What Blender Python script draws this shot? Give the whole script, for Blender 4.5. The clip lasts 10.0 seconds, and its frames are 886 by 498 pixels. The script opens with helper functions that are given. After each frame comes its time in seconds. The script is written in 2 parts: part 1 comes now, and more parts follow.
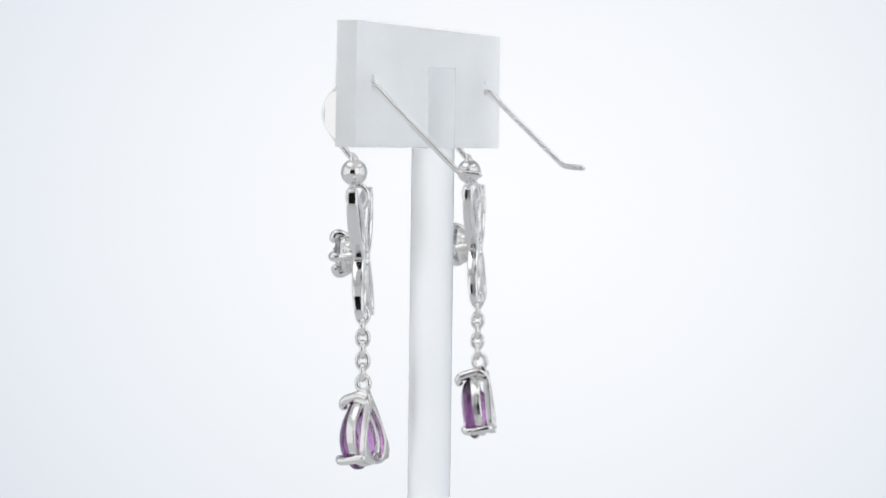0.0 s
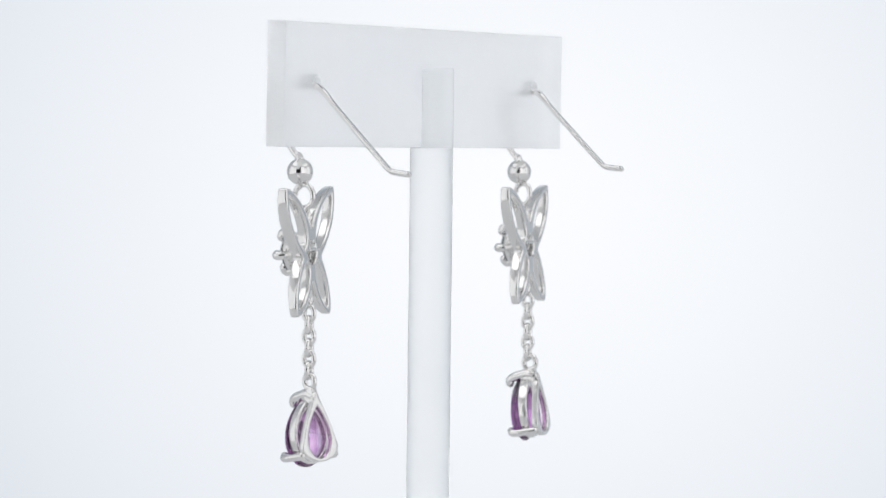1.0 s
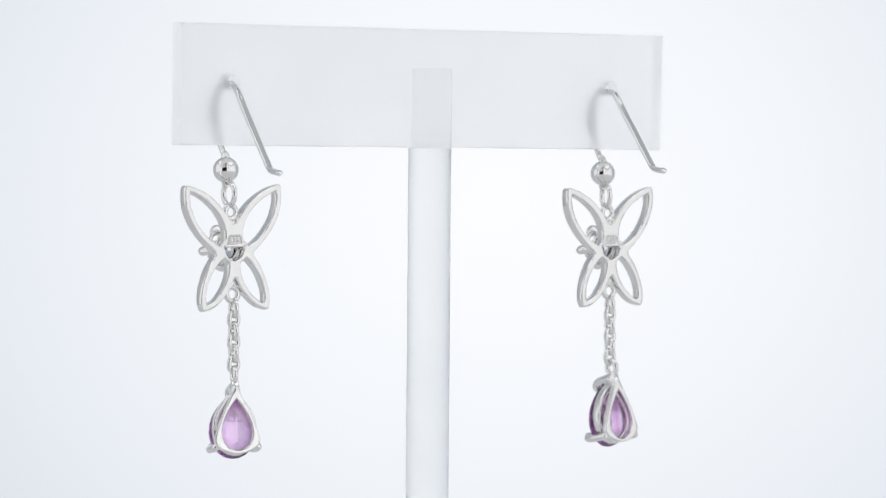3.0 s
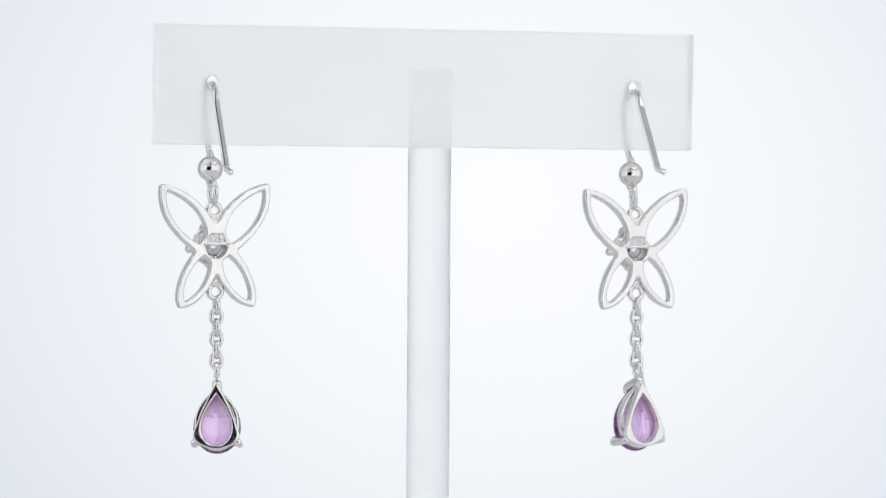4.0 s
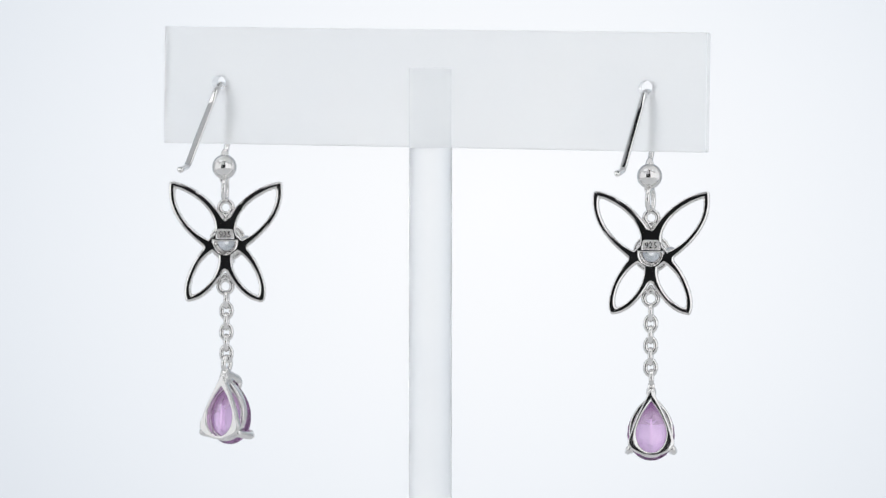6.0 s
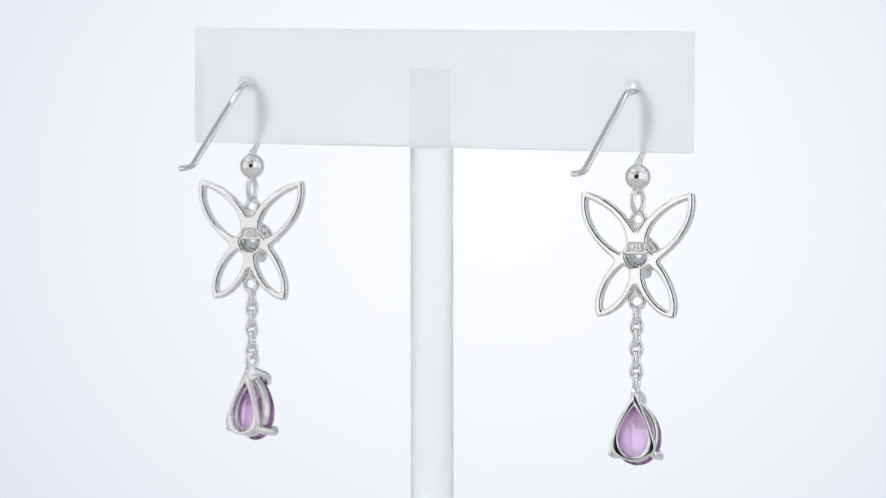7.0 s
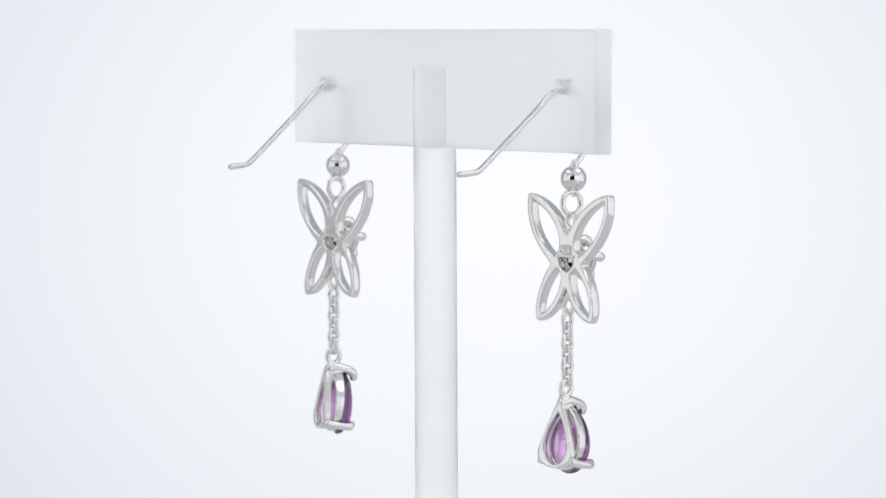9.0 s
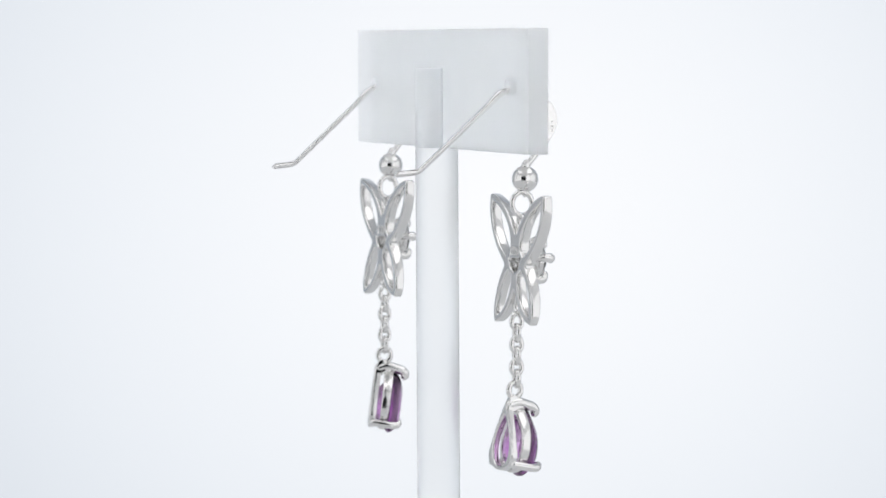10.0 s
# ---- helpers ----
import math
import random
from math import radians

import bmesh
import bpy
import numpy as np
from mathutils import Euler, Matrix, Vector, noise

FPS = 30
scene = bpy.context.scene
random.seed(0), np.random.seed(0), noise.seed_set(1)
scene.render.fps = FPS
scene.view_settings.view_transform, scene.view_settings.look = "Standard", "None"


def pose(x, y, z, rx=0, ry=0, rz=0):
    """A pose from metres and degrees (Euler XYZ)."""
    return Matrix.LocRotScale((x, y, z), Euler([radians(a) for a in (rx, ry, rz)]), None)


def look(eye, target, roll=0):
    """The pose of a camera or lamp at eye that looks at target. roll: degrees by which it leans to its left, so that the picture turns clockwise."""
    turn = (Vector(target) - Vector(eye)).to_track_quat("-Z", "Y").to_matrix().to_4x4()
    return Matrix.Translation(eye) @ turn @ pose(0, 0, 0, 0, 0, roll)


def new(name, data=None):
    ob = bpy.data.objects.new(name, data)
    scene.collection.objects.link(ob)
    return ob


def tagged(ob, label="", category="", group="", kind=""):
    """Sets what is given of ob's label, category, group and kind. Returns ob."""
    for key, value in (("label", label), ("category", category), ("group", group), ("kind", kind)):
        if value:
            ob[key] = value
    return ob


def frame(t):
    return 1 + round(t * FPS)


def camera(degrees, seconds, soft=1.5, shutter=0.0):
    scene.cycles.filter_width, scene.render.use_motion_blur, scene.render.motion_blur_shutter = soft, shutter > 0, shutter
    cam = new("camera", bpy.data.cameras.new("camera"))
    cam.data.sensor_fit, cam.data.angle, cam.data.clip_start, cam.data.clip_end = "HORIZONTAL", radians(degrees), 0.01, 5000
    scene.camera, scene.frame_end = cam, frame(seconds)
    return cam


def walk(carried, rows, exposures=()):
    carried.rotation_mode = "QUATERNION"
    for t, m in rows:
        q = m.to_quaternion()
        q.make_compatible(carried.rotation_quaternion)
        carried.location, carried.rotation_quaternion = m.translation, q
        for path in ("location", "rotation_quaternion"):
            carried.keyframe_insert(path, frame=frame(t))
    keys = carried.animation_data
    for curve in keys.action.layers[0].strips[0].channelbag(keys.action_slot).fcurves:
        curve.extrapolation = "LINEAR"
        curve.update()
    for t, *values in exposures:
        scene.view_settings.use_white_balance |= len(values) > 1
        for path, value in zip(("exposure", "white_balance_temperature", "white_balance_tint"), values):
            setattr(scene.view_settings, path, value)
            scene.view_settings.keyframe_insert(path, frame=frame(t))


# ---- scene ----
MM = 0.001

# ---- camera: it stands still before the turning stand ----
cam = camera(12.75, 10.0, soft=1.35, shutter=0.5)
cam.data.dof.use_dof, cam.data.dof.focus_distance, cam.data.dof.aperture_fstop = True, 0.455, 58.0
EYE = pose(0, -0.46261, 0.00773, 90 - 2.12, 0, -0.094) @ pose(0, 0, 0, 0, 0, 0.188)
walk(cam, [(0.0, EYE), (10.0, EYE)])

# ---- world and lamps: a white light tent with a dark room before its opening ----
world = bpy.data.worlds.new("world")
scene.world = world
world.use_nodes = True
world.node_tree.nodes["Background"].inputs[0].default_value = (0.5, 0.52, 0.55, 1)
world.node_tree.nodes["Background"].inputs[1].default_value = 0.006
scene.view_settings.exposure = 0.0


def area_lamp(name, eye, target, sx, sy, watts, colour):
    d = bpy.data.lights.new(name, "AREA")
    d.shape, d.size, d.size_y, d.energy, d.color = "RECTANGLE", sx, sy, watts, colour
    ob = new(name, d)
    ob.matrix_world = look(eye, target)
    return ob


for side in (-1, 1):
    area_lamp("lamp_top", (0.22 * side, -0.14, 0.44), (0.16 * side, -0.2, 0), 0.3, 0.5, 0.5, (1, 0.995, 0.985))
    area_lamp("lamp_side", (0.39 * side, -0.19, 0.07), (0, -0.19, 0.07), 0.48, 0.34, 0.21, (0.995, 0.995, 1))
# unseen fill panels added before the front cloth, to brighten the silver's reflections
area_lamp("fill_front", (0.235, -0.467, 0.16), (0.235, 0, 0.16), 0.33, 0.52, 0.27, (1, 0.998, 0.99))
area_lamp("fill_front", (-0.352, -0.467, 0.16), (-0.352, 0, 0.16), 0.09, 0.52, 0.085, (1, 0.998, 0.99))

# ---- materials ----


def material(name):
    m = bpy.data.materials.new(name)
    m.use_nodes = True
    return m, m.node_tree.nodes, m.node_tree.links, m.node_tree.nodes["Principled BSDF"]


def noise_tex(nodes, links, scale, detail=3.0):
    co = nodes.new("ShaderNodeTexCoord")
    n = nodes.new("ShaderNodeTexNoise")
    n.inputs["Scale"].default_value, n.inputs["Detail"].default_value = scale, detail
    links.new(co.outputs["Object"], n.inputs["Vector"])
    return n


def ramp(nodes, links, source, a, b, lo=0.3, hi=0.7):
    r = nodes.new("ShaderNodeMapRange")
    r.inputs[1].default_value, r.inputs[2].default_value = lo, hi
    r.inputs[3].default_value, r.inputs[4].default_value = a, b
    links.new(source, r.inputs[0])
    return r.outputs[0]


def bump(nodes, links, source, bsdf, strength, distance):
    b = nodes.new("ShaderNodeBump")
    b.inputs["Strength"].default_value, b.inputs["Distance"].default_value = strength, distance
    links.new(source, b.inputs["Height"])
    links.new(b.outputs["Normal"], bsdf.inputs["Normal"])


def silver(name, rough_a, rough_b, relief):
    m, nodes, links, p = material(name)
    p.inputs["Base Color"].default_value = (0.862, 0.852, 0.843, 1)
    p.inputs["Metallic"].default_value = 1.0
    n = noise_tex(nodes, links, 900.0)
    links.new(ramp(nodes, links, n.outputs["Fac"], rough_a, rough_b), p.inputs["Roughness"])
    n2 = noise_tex(nodes, links, 420.0, 2.0)
    bump(nodes, links, n2.outputs["Fac"], p, relief, 0.0002)
    return m


SILVER = silver("polished_silver", 0.03, 0.09, 0.025)
SATIN = silver("cast_silver", 0.07, 0.22, 0.4)
STRUCK = silver("struck_silver", 0.4, 0.6, 0.1)
TUMBLED = silver("tumbled_silver", 0.04, 0.12, 0.3)


def frosted(name, clear, rough_a, rough_b, ior=1.16):
    m, nodes, links, p = material(name)
    p.inputs["Base Color"].default_value = (0.985, 0.99, 0.99, 1)
    p.inputs["Roughness"].default_value = 0.55
    p.inputs["IOR"].default_value = ior
    p.inputs["Transmission Weight"].default_value = clear
    n = noise_tex(nodes, links, 160.0, 4.0)
    links.new(ramp(nodes, links, n.outputs["Fac"], rough_a, rough_b), p.inputs["Roughness"])
    n3 = noise_tex(nodes, links, 110.0, 3.0)
    tint = nodes.new("ShaderNodeMix")
    tint.data_type = "RGBA"
    tint.inputs[6].default_value = (0.962, 0.97, 0.975, 1)
    tint.inputs[7].default_value = (0.985, 0.99, 0.99, 1)
    links.new(ramp(nodes, links, n3.outputs["Fac"], 0.0, 1.0, 0.4, 0.6), tint.inputs[0])
    links.new(tint.outputs[2], p.inputs["Base Color"])
    n2 = noise_tex(nodes, links, 6000.0, 2.0)
    bump(nodes, links, n2.outputs["Fac"], p, 0.12, 0.00003)
    return m


FROSTED = frosted("frosted_acrylic", 0.87, 0.6, 0.72, 1.17)
ROD = frosted("frosted_acrylic_rod", 0.95, 0.46, 0.58)
BONDED = frosted("bonded_acrylic", 0.97, 0.3, 0.4, 1.04)


def gem(name, colour, ior, rim_shade=None):
    m, nodes, links, p = material(name)
    p.inputs["Base Color"].default_value = (*colour, 1)
    p.inputs["IOR"].default_value = ior
    p.inputs["Transmission Weight"].default_value = 1.0
    n = noise_tex(nodes, links, 260.0, 2.0)
    links.new(ramp(nodes, links, n.outputs["Fac"], 0.0, 0.02), p.inputs["Roughness"])
    if rim_shade:
        # dark rim painted in for internal reflection: pale heart, deep skin, clouded throughout
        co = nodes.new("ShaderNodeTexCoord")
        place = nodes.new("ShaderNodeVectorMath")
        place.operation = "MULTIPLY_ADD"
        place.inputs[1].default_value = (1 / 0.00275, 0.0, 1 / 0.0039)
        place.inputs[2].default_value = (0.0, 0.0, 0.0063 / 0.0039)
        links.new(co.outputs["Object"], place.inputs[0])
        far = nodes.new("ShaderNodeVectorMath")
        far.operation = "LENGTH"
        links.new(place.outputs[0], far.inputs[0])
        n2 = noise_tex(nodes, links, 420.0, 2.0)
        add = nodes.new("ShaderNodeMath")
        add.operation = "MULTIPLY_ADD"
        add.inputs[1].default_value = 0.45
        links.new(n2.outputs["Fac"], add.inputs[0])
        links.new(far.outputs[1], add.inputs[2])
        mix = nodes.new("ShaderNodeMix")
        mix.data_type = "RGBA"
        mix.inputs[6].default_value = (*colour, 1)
        mix.inputs[7].default_value = (*rim_shade, 1)
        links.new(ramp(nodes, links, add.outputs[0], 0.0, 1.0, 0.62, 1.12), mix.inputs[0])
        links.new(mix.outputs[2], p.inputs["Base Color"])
    return m


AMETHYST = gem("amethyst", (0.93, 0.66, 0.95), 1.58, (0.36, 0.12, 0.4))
ZIRCONIA = gem("clear_zirconia", (0.97, 0.97, 0.97), 1.9)


def plain(name, colour, rough, scale):
    m, nodes, links, p = material(name)
    n = noise_tex(nodes, links, scale, 4.0)
    mix = nodes.new("ShaderNodeMix")
    mix.data_type = "RGBA"
    mix.inputs[6].default_value = (*[c * 0.96 for c in colour], 1)
    mix.inputs[7].default_value = (*colour, 1)
    links.new(n.outputs["Fac"], mix.inputs[0])
    links.new(mix.outputs[2], p.inputs["Base Color"])
    p.inputs["Roughness"].default_value = rough
    n2 = noise_tex(nodes, links, scale * 20, 3.0)
    bump(nodes, links, n2.outputs["Fac"], p, 0.1, 0.0004)
    return m


WHITE = plain("white_tent_cloth", (0.828, 0.83, 0.834), 0.8, 20.0)
DARK = plain("dark_room_paint", (0.03, 0.03, 0.032), 0.7, 6.0)


def painted_glow():
    """Sheet with a painted glow, no lamp behind: bright middle, bluish and fainter outwards."""
    m, nodes, links, p = material("painted_glow_sheet")
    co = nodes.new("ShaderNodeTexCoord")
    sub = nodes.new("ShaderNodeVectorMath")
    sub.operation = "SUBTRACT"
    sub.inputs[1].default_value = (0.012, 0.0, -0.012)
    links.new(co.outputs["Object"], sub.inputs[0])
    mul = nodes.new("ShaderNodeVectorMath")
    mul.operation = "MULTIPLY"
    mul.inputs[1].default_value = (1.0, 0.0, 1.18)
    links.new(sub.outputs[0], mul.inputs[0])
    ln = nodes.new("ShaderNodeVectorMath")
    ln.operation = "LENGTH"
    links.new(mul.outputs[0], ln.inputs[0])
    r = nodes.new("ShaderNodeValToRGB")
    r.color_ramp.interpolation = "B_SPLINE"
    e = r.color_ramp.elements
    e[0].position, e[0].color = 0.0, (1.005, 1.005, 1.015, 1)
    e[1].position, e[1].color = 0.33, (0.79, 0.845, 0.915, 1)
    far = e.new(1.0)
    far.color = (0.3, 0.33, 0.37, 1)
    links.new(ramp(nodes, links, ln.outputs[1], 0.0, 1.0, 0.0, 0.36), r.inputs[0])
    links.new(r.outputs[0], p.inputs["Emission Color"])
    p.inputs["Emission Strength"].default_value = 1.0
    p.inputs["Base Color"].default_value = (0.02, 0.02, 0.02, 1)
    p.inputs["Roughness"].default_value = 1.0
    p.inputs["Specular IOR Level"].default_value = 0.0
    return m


PAINTED_GLOW = painted_glow()

# ---- mesh helpers: all shapes are drawn in millimetres ----


def part(name, bm, mat, parent=None, label="", smooth=True, m=None):
    """Links a bmesh in millimetres as one mesh object under a thing or a part."""
    bmesh.ops.scale(bm, vec=(MM, MM, MM), verts=bm.verts)
    bmesh.ops.recalc_face_normals(bm, faces=bm.faces)
    for f in bm.faces:
        f.smooth = smooth
    me = bpy.data.meshes.new(name)
    bm.to_mesh(me)
    bm.free()
    me.materials.append(mat)
    ob = new(name, me)
    if parent:
        ob.parent = parent
    if m is not None:
        ob.matrix_basis = m
    if label:
        tagged(ob, label)
    return ob


def crisp(ob):
    """Keeps the flat back and front of a casting flat, and its rounded edges smooth."""
    for f in ob.data.polygons:
        f.use_smooth = abs(f.normal.y) < 0.985
    return ob


def polish(ob, x=0.0, z=0.0):
    """The back of a casting and its outer sides are polished; the walls that face its opening at (x, z) are left satin."""
    ob.data.materials.append(SILVER)
    ob.data.materials.append(TUMBLED)
    for f in ob.data.polygons:
        outward = (f.center.x - x * MM) * f.normal.x + (f.center.z - z * MM) * f.normal.z > 0
        f.material_index = 1 if f.normal.y < -0.3 else 2 if outward and (x or abs(f.center.x) > 2.2 * MM) else 0
    return ob


def bez(p0, p1, p2, p3, n):
    """n + 1 points along a cubic curve."""
    out = []
    for i in range(n + 1):
        t = i / n
        u = 1 - t
        out.append([u ** 3 * a + 3 * u * u * t * b + 3 * u * t * t * c + t ** 3 * d for a, b, c, d in zip(p0, p1, p2, p3)])
    return out


def glide(points, n):
    """A smooth line through points, n steps between two of them."""
    p = [Vector(q) for q in points]
    p = [2 * p[0] - p[1]] + p + [2 * p[-1] - p[-2]]
    out = []
    for i in range(1, len(p) - 2):
        for k in range(n):
            t = k / n
            a, b, c, d = p[i - 1], p[i], p[i + 1], p[i + 2]
            out.append(0.5 * (2 * b + (c - a) * t + (2 * a - 5 * b + 4 * c - d) * t * t + (3 * b - a - 3 * c + d) * t ** 3))
    out.append(p[-2])
    return out


def tube(bm, points, radius, sides=12, closed=False, round_ends=True):
    """A round wire along points; radius is one number or one for each point."""
    pts = [Vector(p) for p in points]
    n = len(pts)
    rad = list(radius) if isinstance(radius, (list, tuple)) else [radius] * n
    tang = []
    for i in range(n):
        a = pts[(i - 1) % n] if closed or i else pts[0]
        b = pts[(i + 1) % n] if closed or i < n - 1 else pts[-1]
        tang.append((b - a).normalized())
    if round_ends and not closed:
        a, b, ra, rb = pts[0], pts[-1], rad[0], rad[-1]
        caps = ((0.95, 0.3), (0.7, 0.7), (0.35, 0.93))
        pts = [a - tang[0] * ra * k for k, _ in caps] + pts + [b + tang[-1] * rb * k for k, _ in reversed(caps)]
        rad = [ra * r for _, r in caps] + rad + [rb * r for _, r in reversed(caps)]
        tang = [tang[0]] * 3 + tang + [tang[-1]] * 3
        n += 6
    side = tang[0].orthogonal().normalized()
    rings = []
    for i in range(n):
        side = (side - tang[i] * side.dot(tang[i])).normalized()
        up = tang[i].cross(side)
        rings.append([bm.verts.new(pts[i] + rad[i] * (math.cos(2 * math.pi * k / sides) * side + math.sin(2 * math.pi * k / sides) * up)) for k in range(sides)])
    last = n if closed else n - 1
    shift = 0
    if closed:
        end = rings[0]
        best = 1e9
        for s in range(sides):
            d = sum((rings[-1][k].co - end[(k + s) % sides].co).length for k in range(sides))
            if d < best:
                best, shift = d, s
    for i in range(last):
        s = shift if closed and i == n - 1 else 0
        r0, r1 = rings[i], rings[(i + 1) % n]
        for k in range(sides):
            bm.faces.new((r0[k], r0[(k + 1) % sides], r1[(k + 1 + s) % sides], r1[(k + s) % sides]))
    if not closed:
        bm.faces.new(rings[0])
        bm.faces.new(list(reversed(rings[-1])))
    return bm


def oval(cx, cy, cz, rx, rz, turn, n=28, flat=0.0):
    """Points of an upright oval loop; turn: degrees about its upright axis."""
    c, s = math.cos(radians(turn)), math.sin(radians(turn))
    out = []
    for i in range(n):
        a = 2 * math.pi * i / n
        x = rx * math.cos(a)
        z = rz * math.sin(a) + flat * (1 if math.sin(a) > 0 else -1) * abs(math.sin(a))
        out.append((cx + x * c, cy + x * s, cz + z))
    return out


def band(bm, outer, inner, y_back, y_front, r=0.14):
    """A closed flat band between two loops of points (x, z), with softly broken edges."""
    n = len(outer)
    rows = []
    for i in range(n):
        o, q = Vector(outer[i]), Vector(inner[i])
        w = (q - o).length
        d = (q - o) / max(w, 1e-6)
        rr = min(r, w * 0.35)
        sec = []
        for cx, cy, a0 in ((rr, y_back + rr, 180), (w - rr, y_back + rr, 270), (w - rr, y_front - rr, 0), (rr, y_front - rr, 90)):
            for k in range(4):
                a = radians(a0 + 30 * k)
                sec.append((cx + rr * math.cos(a), cy + rr * math.sin(a)))
        rows.append([bm.verts.new((o.x + d.x * u, v, o.y + d.y * u)) for u, v in sec])
    m = len(rows[0])
    for i in range(n):
        a, b = rows[i], rows[(i + 1) % n]
        for k in range(m):
            bm.faces.new((a[k], a[(k + 1) % m], b[(k + 1) % m], b[k]))
    return bm


def plate(bm, loops, y_back, y_front, soft=0.06):
    """A flat plate with holes from loops of points (x, z), with broken edges."""
    edges = []
    for loop in loops:
        vs = [bm.verts.new((x, y_back, z)) for x, z in loop]
        edges += [bm.edges.new((vs[i], vs[(i + 1) % len(vs)])) for i in range(len(vs))]
    got = bmesh.ops.triangle_fill(bm, edges=edges, use_beauty=True)
    faces = [f for f in got["geom"] if isinstance(f, bmesh.types.BMFace)]
    ext = bmesh.ops.extrude_face_region(bm, geom=faces)
    bmesh.ops.translate(bm, vec=(0, y_front - y_back, 0), verts=[v for v in ext["geom"] if isinstance(v, bmesh.types.BMVert)])
    bmesh.ops.recalc_face_normals(bm, faces=bm.faces)
    sharp = [e for e in bm.edges if len(e.link_faces) == 2 and e.calc_face_angle(0) > 1.2]
    bmesh.ops.bevel(bm, geom=sharp, offset=soft, segments=3, affect="EDGES", profile=0.5)
    return bm


def ball(bm, centre, radius, squash=(1, 1, 1), u=32, v=20):
    m = Matrix.Translation(centre) @ Matrix.Diagonal((*squash, 1))
    bmesh.ops.create_uvsphere(bm, u_segments=u, v_segments=v, radius=radius, matrix=m)
    return bm


def merge(bm, other):
    """Adds the faces of another bmesh, and frees it."""
    made = {v: bm.verts.new(v.co) for v in other.verts}
    for f in other.faces:
        bm.faces.new([made[v] for v in f.verts])
    other.free()
    return bm


def mirrored(points):
    return [(-x, z) for x, z in points]


# ---- the light tent ----


def slab(name, lo, hi, mat, label, category):
    bm = bmesh.new()
    c = [(a + b) / 2 for a, b in zip(lo, hi)]
    d = [b - a for a, b in zip(lo, hi)]
    bmesh.ops.create_cube(bm, size=1, matrix=Matrix.Translation(c) @ Matrix.Diagonal((*d, 1)))
    bmesh.ops.bevel(bm, geom=list(bm.edges), offset=1.0, segments=1, affect="EDGES")
    ob = part(name, bm, mat, smooth=False)
    return tagged(ob, label, category, kind="structure")


slab("floor", (-402, -470, -120), (402, 330, -100), WHITE, "white cloth floor of the light tent", "floor")
slab("wall_left", (-422, -470, -120), (-402, 330, 460), WHITE, "white cloth side of the light tent", "wall")
slab("wall_right", (402, -470, -120), (422, 330, 460), WHITE, "white cloth side of the light tent", "wall")
slab("backdrop", (-422, 332, -120), (422, 345, 480), PAINTED_GLOW, "white sheet behind the stand with a painted soft glow", "backdrop")


def front_wall():
    """The front cloth, with the opening through which the camera looks and the slit that runs up from it."""
    bm = bmesh.new()
    hole = [(-300, -92), (64, -92), (64, 190), (34, 190), (34, 440), (-34, 440), (-34, 190), (-300, 190)]
    plate(bm, [[(-422, -120), (422, -120), (422, 480), (-422, 480)], hole], -482, -472, 1.0)
    ob = part("wall_front", bm, WHITE, smooth=False)
    return tagged(ob, "white cloth front of the light tent with a camera opening", "wall", kind="structure")


def tent_ceiling():
    """The top cloth, with the slit for a camera that looks down."""
    bm = bmesh.new()
    plate(bm, [[(-422, -330), (422, -330), (422, 470), (-422, 470)], [(-58, -150), (58, -150), (58, 440), (-58, 440)]], 462, 480, 1.0)
    ob = part("ceiling", bm, WHITE, smooth=False, m=pose(0, 0, 0, 90, 0, 0))
    return tagged(ob, "white cloth ceiling of the light tent with a slit", "ceiling", kind="structure")


front_wall()
tent_ceiling()
slab("ceiling_room", (-560, -760, 700), (560, 345, 720), DARK, "dark ceiling of the room above the light tent", "ceiling")
slab("wall_room", (-560, -760, -120), (560, -740, 480), DARK, "dark wall of the room before the light tent", "wall")

# ---- the stand ----
BAR_LONG, BAR_HIGH, BAR_THICK = 65.0, 13.8, 2.35
HOLE_LEFT, HOLE_RIGHT = (-26.55, 9.95), (24.6, 9.5)


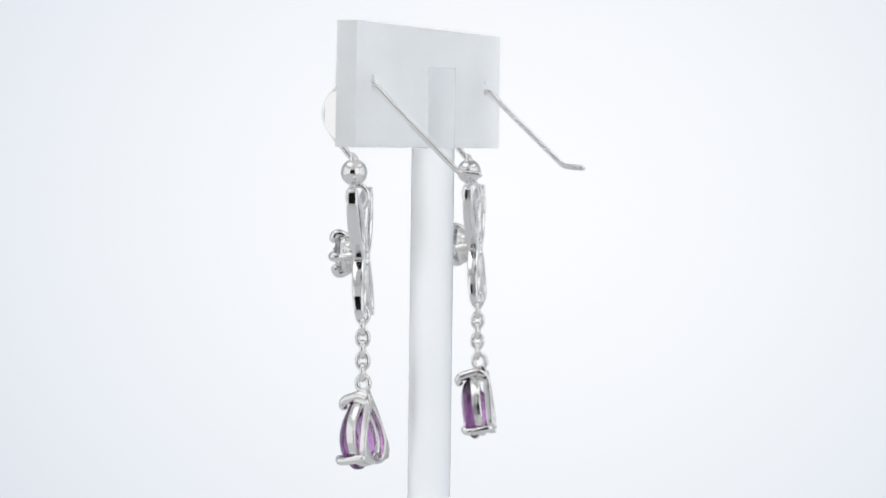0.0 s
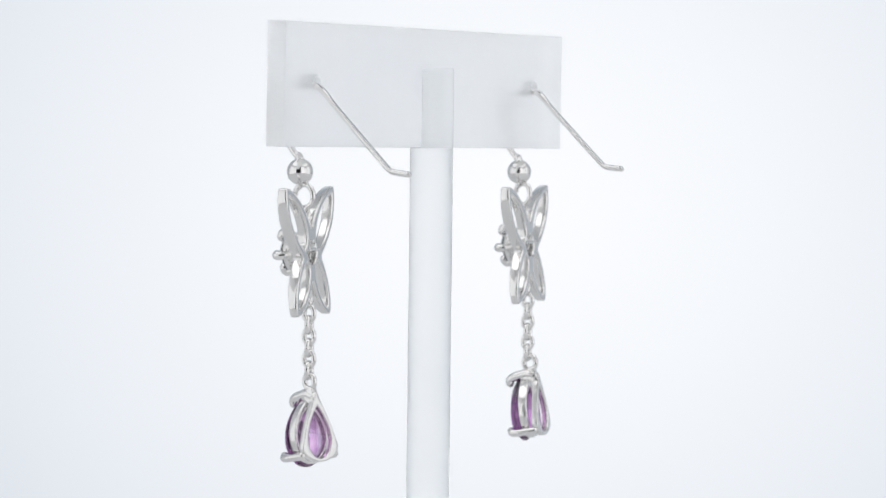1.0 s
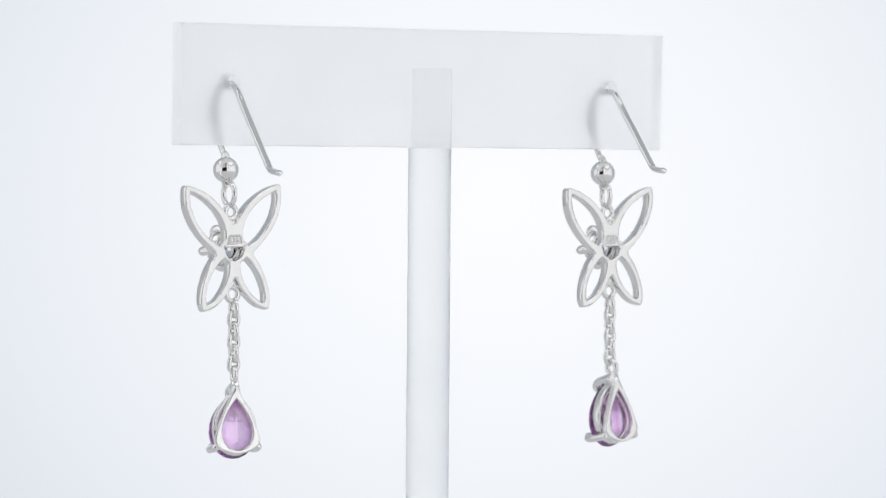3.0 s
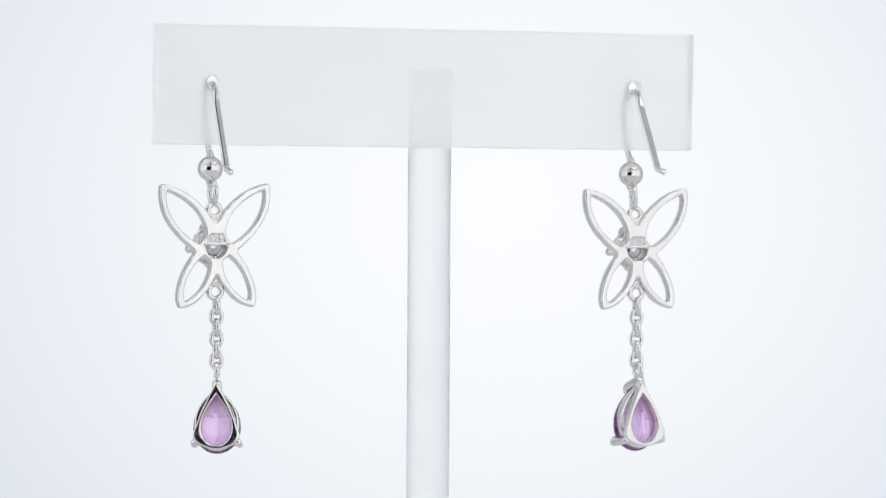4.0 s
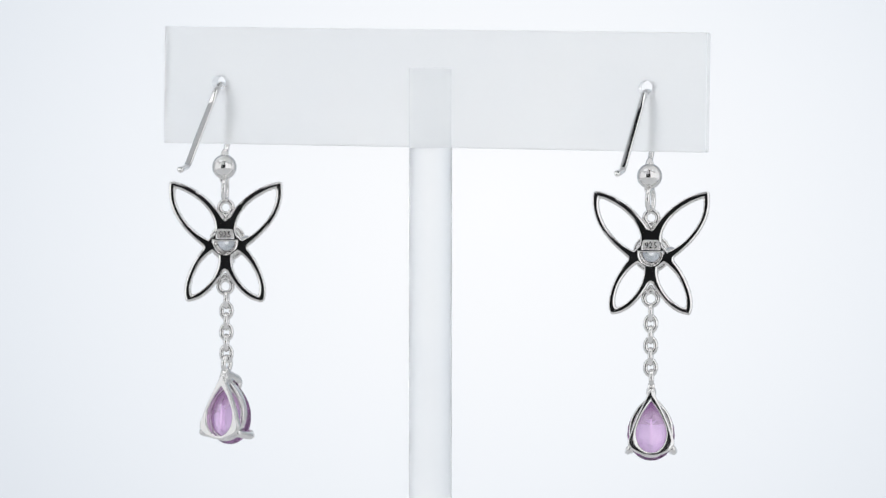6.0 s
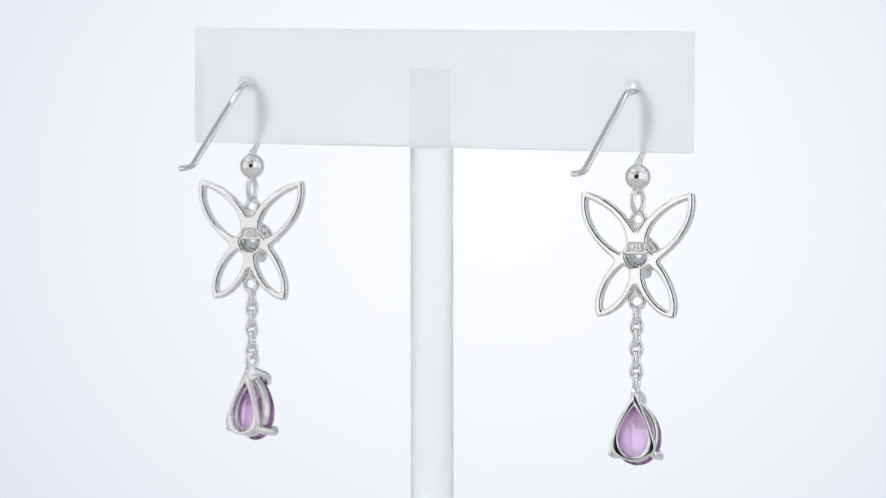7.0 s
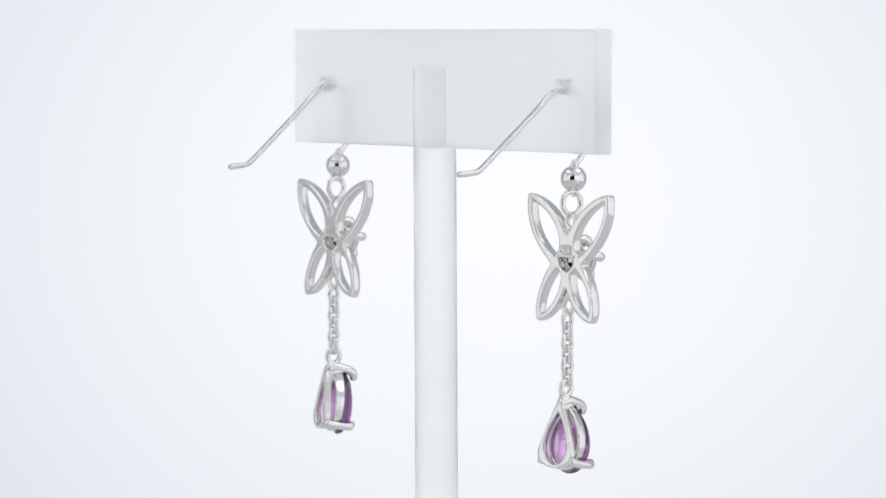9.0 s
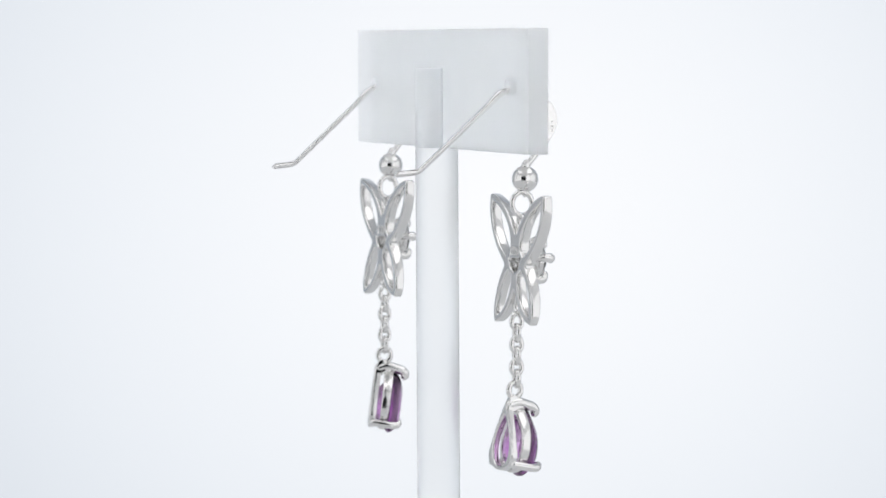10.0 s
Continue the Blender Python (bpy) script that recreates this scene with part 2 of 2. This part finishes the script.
def earring_stand():
    stand = new("earring_stand")
    tagged(stand, "T-shaped frosted white acrylic earring stand with round pole", "display stand")
    # the bar: a frosted block with two round holes, seated on the flat of the pole
    bm = bmesh.new()
    cx, cz = -0.77, 9.33
    lean = math.tan(radians(0.69))
    ring = []
    for sx, sz in ((-1, -1), (1, -1), (1, 1), (-1, 1)):
        ring.append((sx * BAR_LONG / 2, sz * BAR_HIGH / 2))
    loops = [ring]
    for hx, hz in (HOLE_LEFT, HOLE_RIGHT):
        x, z = hx - cx, hz - cz + (hx - cx) * lean
        loops.append([(x + 0.82 * math.cos(2 * math.pi * i / 28), z + 0.82 * math.sin(2 * math.pi * i / 28)) for i in range(28)])
    plate(bm, loops, -BAR_THICK / 2, BAR_THICK / 2, 0.1)
    bar = part("bar", bm, FROSTED, stand, "frosted acrylic bar with two round holes", smooth=False,
               m=pose(cx * MM, 1.46 * MM, cz * MM, 0.57, 0.69, 0))
    # the pole: a rod whose top is cut to a half-round behind the bar
    bm = bmesh.new()
    r, seat, top, foot = 2.5, 2.4, 11.7, -99.9
    rows = []
    n = 48
    for z in (foot, seat - 0.12, seat):
        k = 1.0 if z < seat else 0.96
        rows.append([bm.verts.new((r * k * math.cos(2 * math.pi * i / n), r * k * math.sin(2 * math.pi * i / n), z)) for i in range(n)])
    for a, b in zip(rows, rows[1:]):
        for i in range(n):
            bm.faces.new((a[i], a[(i + 1) % n], b[(i + 1) % n], b[i]))
    bm.faces.new(list(reversed(rows[0])))
    bm.faces.new(rows[-1])
    half = []
    for z, k in ((seat, 1.0), (top - 0.1, 1.0), (top, 0.95)):
        half.append([bm.verts.new((r * k * math.cos(math.pi + math.pi * i / 24), min(-0.03, r * k * math.sin(math.pi + math.pi * i / 24)), z)) for i in range(25)])
    for a, b in zip(half, half[1:]):
        for i in range(25):
            bm.faces.new((a[i], a[(i + 1) % 25], b[(i + 1) % 25], b[i]))
    bm.faces.new(half[-1])
    bm.faces.new(list(reversed(half[0])))
    pole = part("pole", bm, ROD, stand, "round frosted acrylic pole", m=pose(-0.8 * MM, 0.26 * MM, 0, 0.57, 0, 0))
    pole.data.materials.append(BONDED)
    for f in pole.data.polygons:
        f.use_smooth = abs(f.normal.z) < 0.5 and not (f.normal.y > 0.9 and f.area > 5e-6)
        # the half-round that is glued to the bar is clearer
        f.material_index = 1 if f.center.z > 2.5 * MM else 0
    return stand


# ---- the earrings ----


def leaf(a, b, n=26):
    """A closed loop out of two arcs that meet at the tip, closed straight at the root."""
    one, two = bez(*a, n), bez(*b, n)
    pts = one[:-1] + two
    root0, root1 = pts[-1], pts[0]
    return pts + [[root0[0] + (root1[0] - root0[0]) * k / 8, root0[1] + (root1[1] - root0[1]) * k / 8] for k in range(1, 8)]


def narrowed(points, k):
    """A loop drawn in towards its heart."""
    cx, cz = (sum(p[i] for p in points) / len(points) for i in (0, 1))
    return [(cx + (x - cx) * k, cz + (z - cz) * k) for x, z in points]


EDGE_UP = (bez((0.0, 2.45), (0.2, 2.45), (0.32, 2.58), (0.42, 2.76), 5)[:-1]
           + bez((0.0, 2.05), (1.05, 4.0), (3.1, 6.25), (6.2, 6.86), 26)[3:-1] + bez((6.2, 6.86), (6.6, 6.93), (6.78, 6.75), (6.76, 6.2), 7)[:-1]
           + bez((6.76, 6.2), (7.0, 3.2), (4.9, 0.9), (2.86, -0.68), 26)[:-1] + bez((2.86, -0.68), (2.62, -0.86), (2.6, -1.05), (2.76, -1.25), 6)[:-1])
EDGE_LOW = (bez((2.76, -1.25), (4.2, -2.9), (5.2, -5.6), (4.76, -6.95), 22)[:-1] + bez((4.76, -6.95), (4.65, -7.4), (4.45, -7.5), (4.1, -7.38), 7)[:-1]
            + bez((4.1, -7.38), (2.2, -7.1), (0.8, -5.1), (0.0, -3.45), 22)[:-3] + bez((0.3, -4.05), (0.22, -3.85), (0.12, -3.75), (0.0, -3.75), 5)[:-1])
OPEN_UP = leaf(((1.25, 0.5), (0.6, 2.7), (3.0, 5.2), (6.1, 6.2)), ((6.1, 6.2), (6.5, 3.7), (4.4, 0.9), (1.95, -0.15)))
OPEN_LOW = leaf(((0.75, -1.92), (0.45, -3.7), (2.2, -6.2), (4.05, -6.75)), ((4.05, -6.75), (4.55, -5.2), (3.3, -2.5), (1.5, -1.4)))


def stamp_925(parent):
    """The silver mark, raised on a sunk field."""
    cu = bpy.data.curves.new("stamp", "FONT")
    cu.body, cu.size, cu.align_x, cu.align_y, cu.extrude = "925", 0.00098, "CENTER", "CENTER", 0.0001
    cu.bevel_depth, cu.bevel_resolution = 0.000025, 1
    tmp = bpy.data.objects.new("stamp", cu)
    scene.collection.objects.link(tmp)
    me = bpy.data.meshes.new_from_object(tmp.evaluated_get(bpy.context.evaluated_depsgraph_get()))
    bpy.data.objects.remove(tmp)
    me.materials.clear()
    me.materials.append(SILVER)
    ob = new("stamp", me)
    ob.parent = parent
    ob.matrix_basis = pose(0, -0.62 * MM, 0.57 * MM, 90, 0, 0)
    return tagged(ob, "small raised silver mark reading 925")


def butterfly(parent, turn, at):
    """An openwork butterfly: four ribbon wings, a pierced body, a claw-set stone on its front."""
    half = [tuple(p) for p in EDGE_UP + EDGE_LOW]
    loop = half + [(0.0, -3.75)] + mirrored(list(reversed(half[1:])))
    dee = [(1.3 * math.cos(radians(a)), -0.22 + 1.5 * math.sin(radians(a))) for a in range(180, 361, 9)]
    field = [(-0.9, 0.18), (0.9, 0.18), (0.88, 0.8), (0.7, 0.98), (-0.7, 0.98), (-0.88, 0.8)]
    openings = [narrowed(q, 0.965) for q in (OPEN_UP, OPEN_LOW)]
    bm = bmesh.new()
    plate(bm, [loop, dee, field] + openings + [mirrored(q) for q in openings], -0.72, 0.65, 0.26)
    # the back is gently domed, and the front thins towards the tips
    for v in bm.verts:
        if v.co.y < -0.47:
            v.co.y = -0.72 + (v.co.y + 0.72) * 0.65
        if v.co.y > 0:
            v.co.y *= 0.95 - (0.4 if v.co.z > 0 else 0.6) * min(1.0, abs(v.co.z) / 7.2) ** 3
    # cut the casting into its body and four wings
    for sx in (-1, 1):
        for z0, no in ((2.6, (3.55 * sx, 0, 2.3)), (-3.9, (2.95 * sx, 0, -2.3))):
            bmesh.ops.bisect_plane(bm, geom=list(bm.verts) + list(bm.edges) + list(bm.faces), plane_co=(0.3 * sx, 0, z0), plane_no=no)

    def region(f):
        c = f.calc_center_median()
        up = c.z > -0.95
        reach = 0.3 + ((2.6 - c.z) / 3.55 if up else (c.z + 3.9) / 2.95) * 2.3
        return 0 if abs(c.x) < reach else (1 if up else 2) * (1 if c.x > 0 else -1)

    pieces = {}
    for key in (0, 1, -1, 2, -2):
        piece = bm.copy()
        bmesh.ops.delete(piece, geom=[f for f in piece.faces if region(f) != key], context="FACES")
        pieces[key] = piece
    bm.free()
    hub = crisp(part("body", pieces[0], SATIN, parent, "pierced silver butterfly body", m=pose(at[0] * MM, at[1] * MM, at[2] * MM, -2, 0, turn)))
    polish(hub)
    for key in (1, -1, 2, -2):
        polish(crisp(part("wing", pieces[key], SATIN, hub)), (3.8 if abs(key) == 1 else 2.6) * (1 if key > 0 else -1), 3.1 if abs(key) == 1 else -4.3)
    bm = bmesh.new()
    plate(bm, [[(x * 1.05, 0.58 + (z - 0.58) * 1.05) for x, z in field]], -0.56, -0.1, 0.03)
    part("stamp_field", bm, STRUCK, hub, smooth=False)
    stamp_925(hub)
    for z, r, name in ((3.8, 0.76, "top_loop"), (-5.55, 0.8, "bottom_loop")):
        bm = bmesh.new()
        tube(bm, oval(0, 0.05, z, r, r, 0), 0.31, 10, closed=True)
        s = 1 if z > 0 else -1
        for k in (-1, 1):
            tube(bm, [(k * 0.55, 0.05, z - s * 0.5), (k * 0.72, 0.05, z - s * 1.0)], 0.24, 8)
            tube(bm, [(k * 0.4, -0.05, z - s * 0.75), (0, -0.1, z - s * 1.35)], 0.26, 8)
        part(name, bm, SILVER, hub)
    # claw-set round stone on the front
    new_setting(hub)
    return hub


def new_setting(hub):
    bm = bmesh.new()
    # a turned cup with two raised rings
    rows = []
    for y, r in ((0.4, 1.0), (0.4, 1.35), (0.9, 1.7), (1.6, 2.0), (2.0, 2.1), (2.0, 1.92), (1.6, 1.8), (0.9, 1.45)):
        rows.append([bm.verts.new((r * math.cos(2 * math.pi * i / 32), y, -0.3 + r * math.sin(2 * math.pi * i / 32))) for i in range(32)])
    for a, b in zip(rows, rows[1:] + rows[:1]):
        for i in range(32):
            bm.faces.new((a[i], a[(i + 1) % 32], b[(i + 1) % 32], b[i]))
    for y, r in ((0.85, 1.68), (1.62, 2.02)):
        tube(bm, [(r * math.cos(2 * math.pi * i / 32), y, -0.3 + r * math.sin(2 * math.pi * i / 32)) for i in range(32)], 0.22, 8, closed=True)
    cup = part("stone_setting", bm, SILVER, hub, "round silver claw setting")
    for a in (8, 98, 188, 278):
        c, s = math.cos(radians(a)), math.sin(radians(a))
        bm = bmesh.new()
        path = glide([(1.4 * c, 0.55, -0.3 + 1.4 * s), (1.7 * c, 1.2, -0.3 + 1.7 * s), (2.15 * c, 2.05, -0.3 + 2.15 * s), (2.15 * c, 2.65, -0.3 + 2.15 * s), (1.75 * c, 2.85, -0.3 + 1.75 * s)], 5)
        tube(bm, path, [0.42 + 0.16 * i / len(path) for i in range(len(path))], 10)
        part("claw", bm, SILVER, cup)
    bm = bmesh.new()
    rows = []
    for y, r, n0 in ((2.8, 1.1, 0.0), (2.45, 1.7, 0.5), (2.15, 2.05, 0.0), (2.0, 2.05, 0.0), (1.2, 1.2, 0.5), (0.45, 0.3, 0.0)):
        rows.append([bm.verts.new((r * math.cos(2 * math.pi * (i + n0) / 12), y, -0.3 + r * math.sin(2 * math.pi * (i + n0) / 12))) for i in range(12)])
    facet(bm, rows)
    part("clear_stone", bm, ZIRCONIA, cup, "round faceted clear stone", smooth=False)
    return cup


def facet(bm, rows):
    """Closes rings of points to a faceted stone."""
    for a, b in zip(rows, rows[1:]):
        n = len(a)
        for i in range(n):
            q = (a[i], a[(i + 1) % n], b[(i + 1) % n], b[i])
            d1 = (q[0].co - q[2].co).length
            d2 = (q[1].co - q[3].co).length
            if d1 < d2:
                bm.faces.new((q[0], q[1], q[2]))
                bm.faces.new((q[0], q[2], q[3]))
            else:
                bm.faces.new((q[0], q[1], q[3]))
                bm.faces.new((q[1], q[2], q[3]))
    bm.faces.new(rows[0])
    bm.faces.new(list(reversed(rows[-1])))


def pear(scale, n=40, turn=0.0, wide=2.75, top=-1.95, bottom=-9.45, low=0.4, power=2.2):
    """A pear outline (x, z) with its tip at the top, scaled about its heart."""
    mid = bottom + (top - bottom) * low
    out = []
    for i in range(n):
        a = 2 * math.pi * (i + turn) / n
        c, s = math.cos(a), math.sin(a)
        if c > 0:
            x, z = wide * (1 - c ** power) * (1 if s > 0 else -1), mid + (top - mid) * c
        else:
            x, z = wide * s, mid + (mid - bottom) * c
        out.append((x * scale, mid + (z - mid) * scale))
    return out


def drop(parent, turn, lean, at):
    """The pendant: a pear-cut violet stone in an open three-claw setting, under a loop."""
    bm = bmesh.new()
    tube(bm, oval(0, -0.4, 0, 0.76, 0.86, 90), 0.31, 12, closed=True)
    root = part("drop_loop", bm, SILVER, parent, m=pose(at[0] * MM, at[1] * MM, at[2] * MM, lean, 0, turn))
    # the back frame: a pear-shaped window in a three-cornered plate
    n = 60
    hole = pear(1.0, n, 0, 1.74, -2.75, -8.6, 0.38, 1.7)
    rim = []
    for x, z in pear(1.0, n, 0, 2.55, -1.2, -9.0, 0.24, 1.3):
        corner = max(0.0, 1 - abs(z + 8.2) / 1.6)
        rim.append((x * (1 + 0.13 * corner), z))
    bm = bmesh.new()
    band(bm, rim, hole, -1.4, -0.56, 0.22)
    part("back_frame", bm, SATIN, root, "pear-shaped silver back frame")
    bm = bmesh.new()
    band(bm, pear(1.0, n, 0, 2.58, -1.8, -9.15), pear(1.0, n, 0, 2.05, -2.7, -8.55), -0.1, 1.04, 0.18)
    part("gallery_rail", bm, SATIN, root)
    # the bridge from the loop to the tip claw
    bm = bmesh.new()
    tube(bm, glide([(0, -0.75, -1.7), (0, -0.3, -1.45), (0, 0.4, -1.35), (0, 1.3, -1.5), (0, 2.0, -1.65), (0, 2.4, -1.95), (0, 2.42, -2.3)], 6), [0.6] * 20 + [0.6 - 0.006 * i for i in range(17)], 12)
    stem = bmesh.new()
    plate(stem, [[(-1.0, -0.7), (-0.6, -0.5), (-0.2, -0.62), (0.1, -0.95), (0.6, -1.0), (0.75, -1.9), (0.1, -2.1), (-0.5, -2.5), (-1.3, -2.7), (-1.36, -2.2), (-1.15, -1.4)]], -0.44, 0.44, 0.14)
    for v in stem.verts:
        v.co = (v.co.y * (0.85 + 0.25 * max(0.0, -v.co.z - 0.6)), v.co.x, v.co.z)
    merge(bm, stem)
    part("claw", bm, SILVER, root, "silver claw over the tip of the stone")
    for s in (-1, 1):
        bm = bmesh.new()
        tube(bm, glide([(s * 2.45, -0.8, -8.2), (s * 2.55, 0.1, -8.25), (s * 2.62, 1.2, -8.3), (s * 2.5, 2.0, -8.25), (s * 2.2, 2.25, -8.0)], 6), 0.47, 12)
        part("claw", bm, SILVER, root)
    # the stone
    bm = bmesh.new()
    n = 28
    rows = []
    # table, crown, girdle, and a pavilion that runs down to a long keel
    for y, k, keel, h in ((2.35, 0.55, 1.0, 0.0), (2.05, 0.8, 1.0, 0.5), (1.4, 1.0, 1.0, 0.0), (1.08, 1.0, 1.0, 0.0), (0.4, 0.8, 0.92, 0.5), (-0.35, 0.6, 0.7, 0.0), (-0.95, 0.44, 0.12, 0.5)):
        rows.append([bm.verts.new((x * keel, y, z)) for x, z in pear(k, n, h)])
    facet(bm, rows)
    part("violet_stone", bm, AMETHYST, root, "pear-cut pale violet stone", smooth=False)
    return root


def chain(parent, x, y, z_top, step, turns):
    for i, turn in enumerate(turns):
        bm = bmesh.new()
        tube(bm, oval(x, y, z_top - i * step, 0.6, 0.86, turn, 24), 0.28, 10, closed=True)
        part("chain_link", bm, SILVER, parent)


def earring(base, wing_turn, drop_turn, twist, ring_turn, sag, lift, hang, chain_y, drop_y):
    """A drop earring on a long ear wire; its origin is the middle of the ball."""
    ob = new("drop_earring")
    bm = bmesh.new()
    path = glide([(0.0, 0.1, 1.2), (0.0, 0.75, 2.0), (0.0, 1.55, 3.0), (0.0, 2.75, 4.4), (0.0, 3.42, 6.1), (0.0, 3.1, 7.7), (-0.02, 2.2, 8.9),
                  (-0.05, 0.9, 9.5), (-0.08, -1.0, 9.68), (-0.12, -2.3, 9.55), (-0.18, -3.2, 9.0), (-0.35, -5.0, 7.2), (-0.6, -8.0, 4.25),
                  (-0.85, -11.2, 1.1), (-0.92, -12.1, 0.3), (-1.0, -12.8, 0.05), (-1.05, -14.5, -0.2)], 7)
    path = [p + Vector((0, 0, sag * max(0.0, min(1.0, (-1.6 - p.y) / 1.2)) * (p.y + 15) / 13 + lift * max(0.0, -1.6 - p.y) / 13)) for p in path]
    tube(bm, path, [0.33 - 0.15 * max(0.0, min(1.0, p.y - 1.8)) + 0.05 * max(0.0, min(1.0, -2.0 - p.y)) for p in path], 14)
    line = [path[0]] * 3 + path + [path[-1]] * 3
    # the front of the bend is hammered to a flat crescent
    bend = [p for p in path if p.y > 1.5 and p.z > 2.9]
    heart = Vector((0, 0.3, 6.1))
    inner = []
    for i, p in enumerate(bend):
        wide = 1.5 * math.sin(math.pi * i / (len(bend) - 1)) ** 0.7
        inner.append(p + (heart - p).normalized() * (0.05 + wide))
    bend = [p + (p - heart).normalized() * 0.28 * math.sin(math.pi * i / (len(bend) - 1)) for i, p in enumerate(bend)]
    flat = bmesh.new()
    plate(flat, [[(p.y, p.z) for p in bend] + [(p.y, p.z) for p in reversed(inner)]], -0.2, 0.2, 0.08)
    for v in flat.verts:
        v.co = (v.co.y + 0.08 * (v.co.x - 3.0), v.co.x, v.co.z)
    # the straight part has a flat along its upper side
    slope = Vector((0, -0.7, 0.714))
    for i, v in enumerate(bm.verts):
        c = line[i // 14]
        k = max(0.0, min(1.0, (-3.0 - c.y) / 1.5))
        d = (v.co - c).dot(slope)
        v.co -= slope * max(0.0, d - 0.2) * k
    merge(bm, flat)
    wire = part("ear_wire", bm, SILVER, ob, "long curved silver ear wire")
    for f in wire.data.polygons:
        f.use_smooth = not (abs(f.normal.x) > 0.95 and f.center.y > 1.5 * MM)
    # a worn mark on the side of the crescent
    bm = bmesh.new()
    for k in (-1, 0, 1):
        bmesh.ops.create_cube(bm, size=1, matrix=Matrix.Translation((0.215, 3.08, 5.75 + 0.48 * k)) @ Matrix.Diagonal((0.08, 0.3 - 0.06 * abs(k), 0.26, 1)))
    bmesh.ops.bevel(bm, geom=list(bm.edges), offset=0.02, segments=1, affect="EDGES")
    part("mark", bm, STRUCK, wire, "worn stamped mark", smooth=False)
    bm = bmesh.new()
    ball(bm, (0, 0, -0.12), 1.48, u=40, v=28)
    bead = part("bead", bm, SILVER, ob, "polished round silver bead")
    bm = bmesh.new()
    tube(bm, oval(0, 0, -1.55, 0.4, 0.42, 12, 20), 0.2, 8, closed=True)
    tube(bm, [(0, 0.05, 1.2), (0, 0.14, 1.65)], [0.55, 0.4], 12)
    part("bead_eye", bm, SILVER, bead)
    bm = bmesh.new()
    tube(bm, oval(0.2, -0.4, -2.85, 1.12, 1.3, ring_turn, 32), 0.3, 12, closed=True)
    part("jump_ring", bm, SILVER, ob)
    butterfly(ob, wing_turn, (0.36, -0.68, -8.72))
    chain(ob, 0.43 + hang / 2, chain_y, -15.9, 1.27, [90 + twist, twist, 90 + twist, twist, 90 + twist, twist])
    drop(ob, drop_turn, -7.0, (0.5 + hang, drop_y, -23.55))
    tagged(ob, "silver butterfly drop earring with pear-cut violet stone, hung on the stand", "earring", "pair of earrings")
    ob.matrix_basis = base
    return ob


STAND = earring_stand()
SEATS = (pose(-26.49 * MM, 2.49 * MM, 0.09 * MM), pose(24.76 * MM, 2.39 * MM, -0.63 * MM))
LEFT = earring(SEATS[0], 8.2, -15.5, 6.0, 96, -0.35, 0.0, 0.2, -0.9, -0.55)
RIGHT = earring(SEATS[1], 7.2, 10.5, 4.0, 82, 0.0, 0.65, 0.0, -1.05, -0.9)


def motions():
    """The stand turns evenly about the upright axis, and the earrings turn with it."""
    steps = [0.25 * i for i in range(41)]
    spin = {t: pose(0, 0, 0, 0, 0, 75.32 - 14.765 * t) for t in steps}
    walk(STAND, [(t, spin[t]) for t in steps])
    walk(LEFT, [(t, spin[t] @ SEATS[0]) for t in steps])
    walk(RIGHT, [(t, spin[t] @ SEATS[1]) for t in steps])


motions()
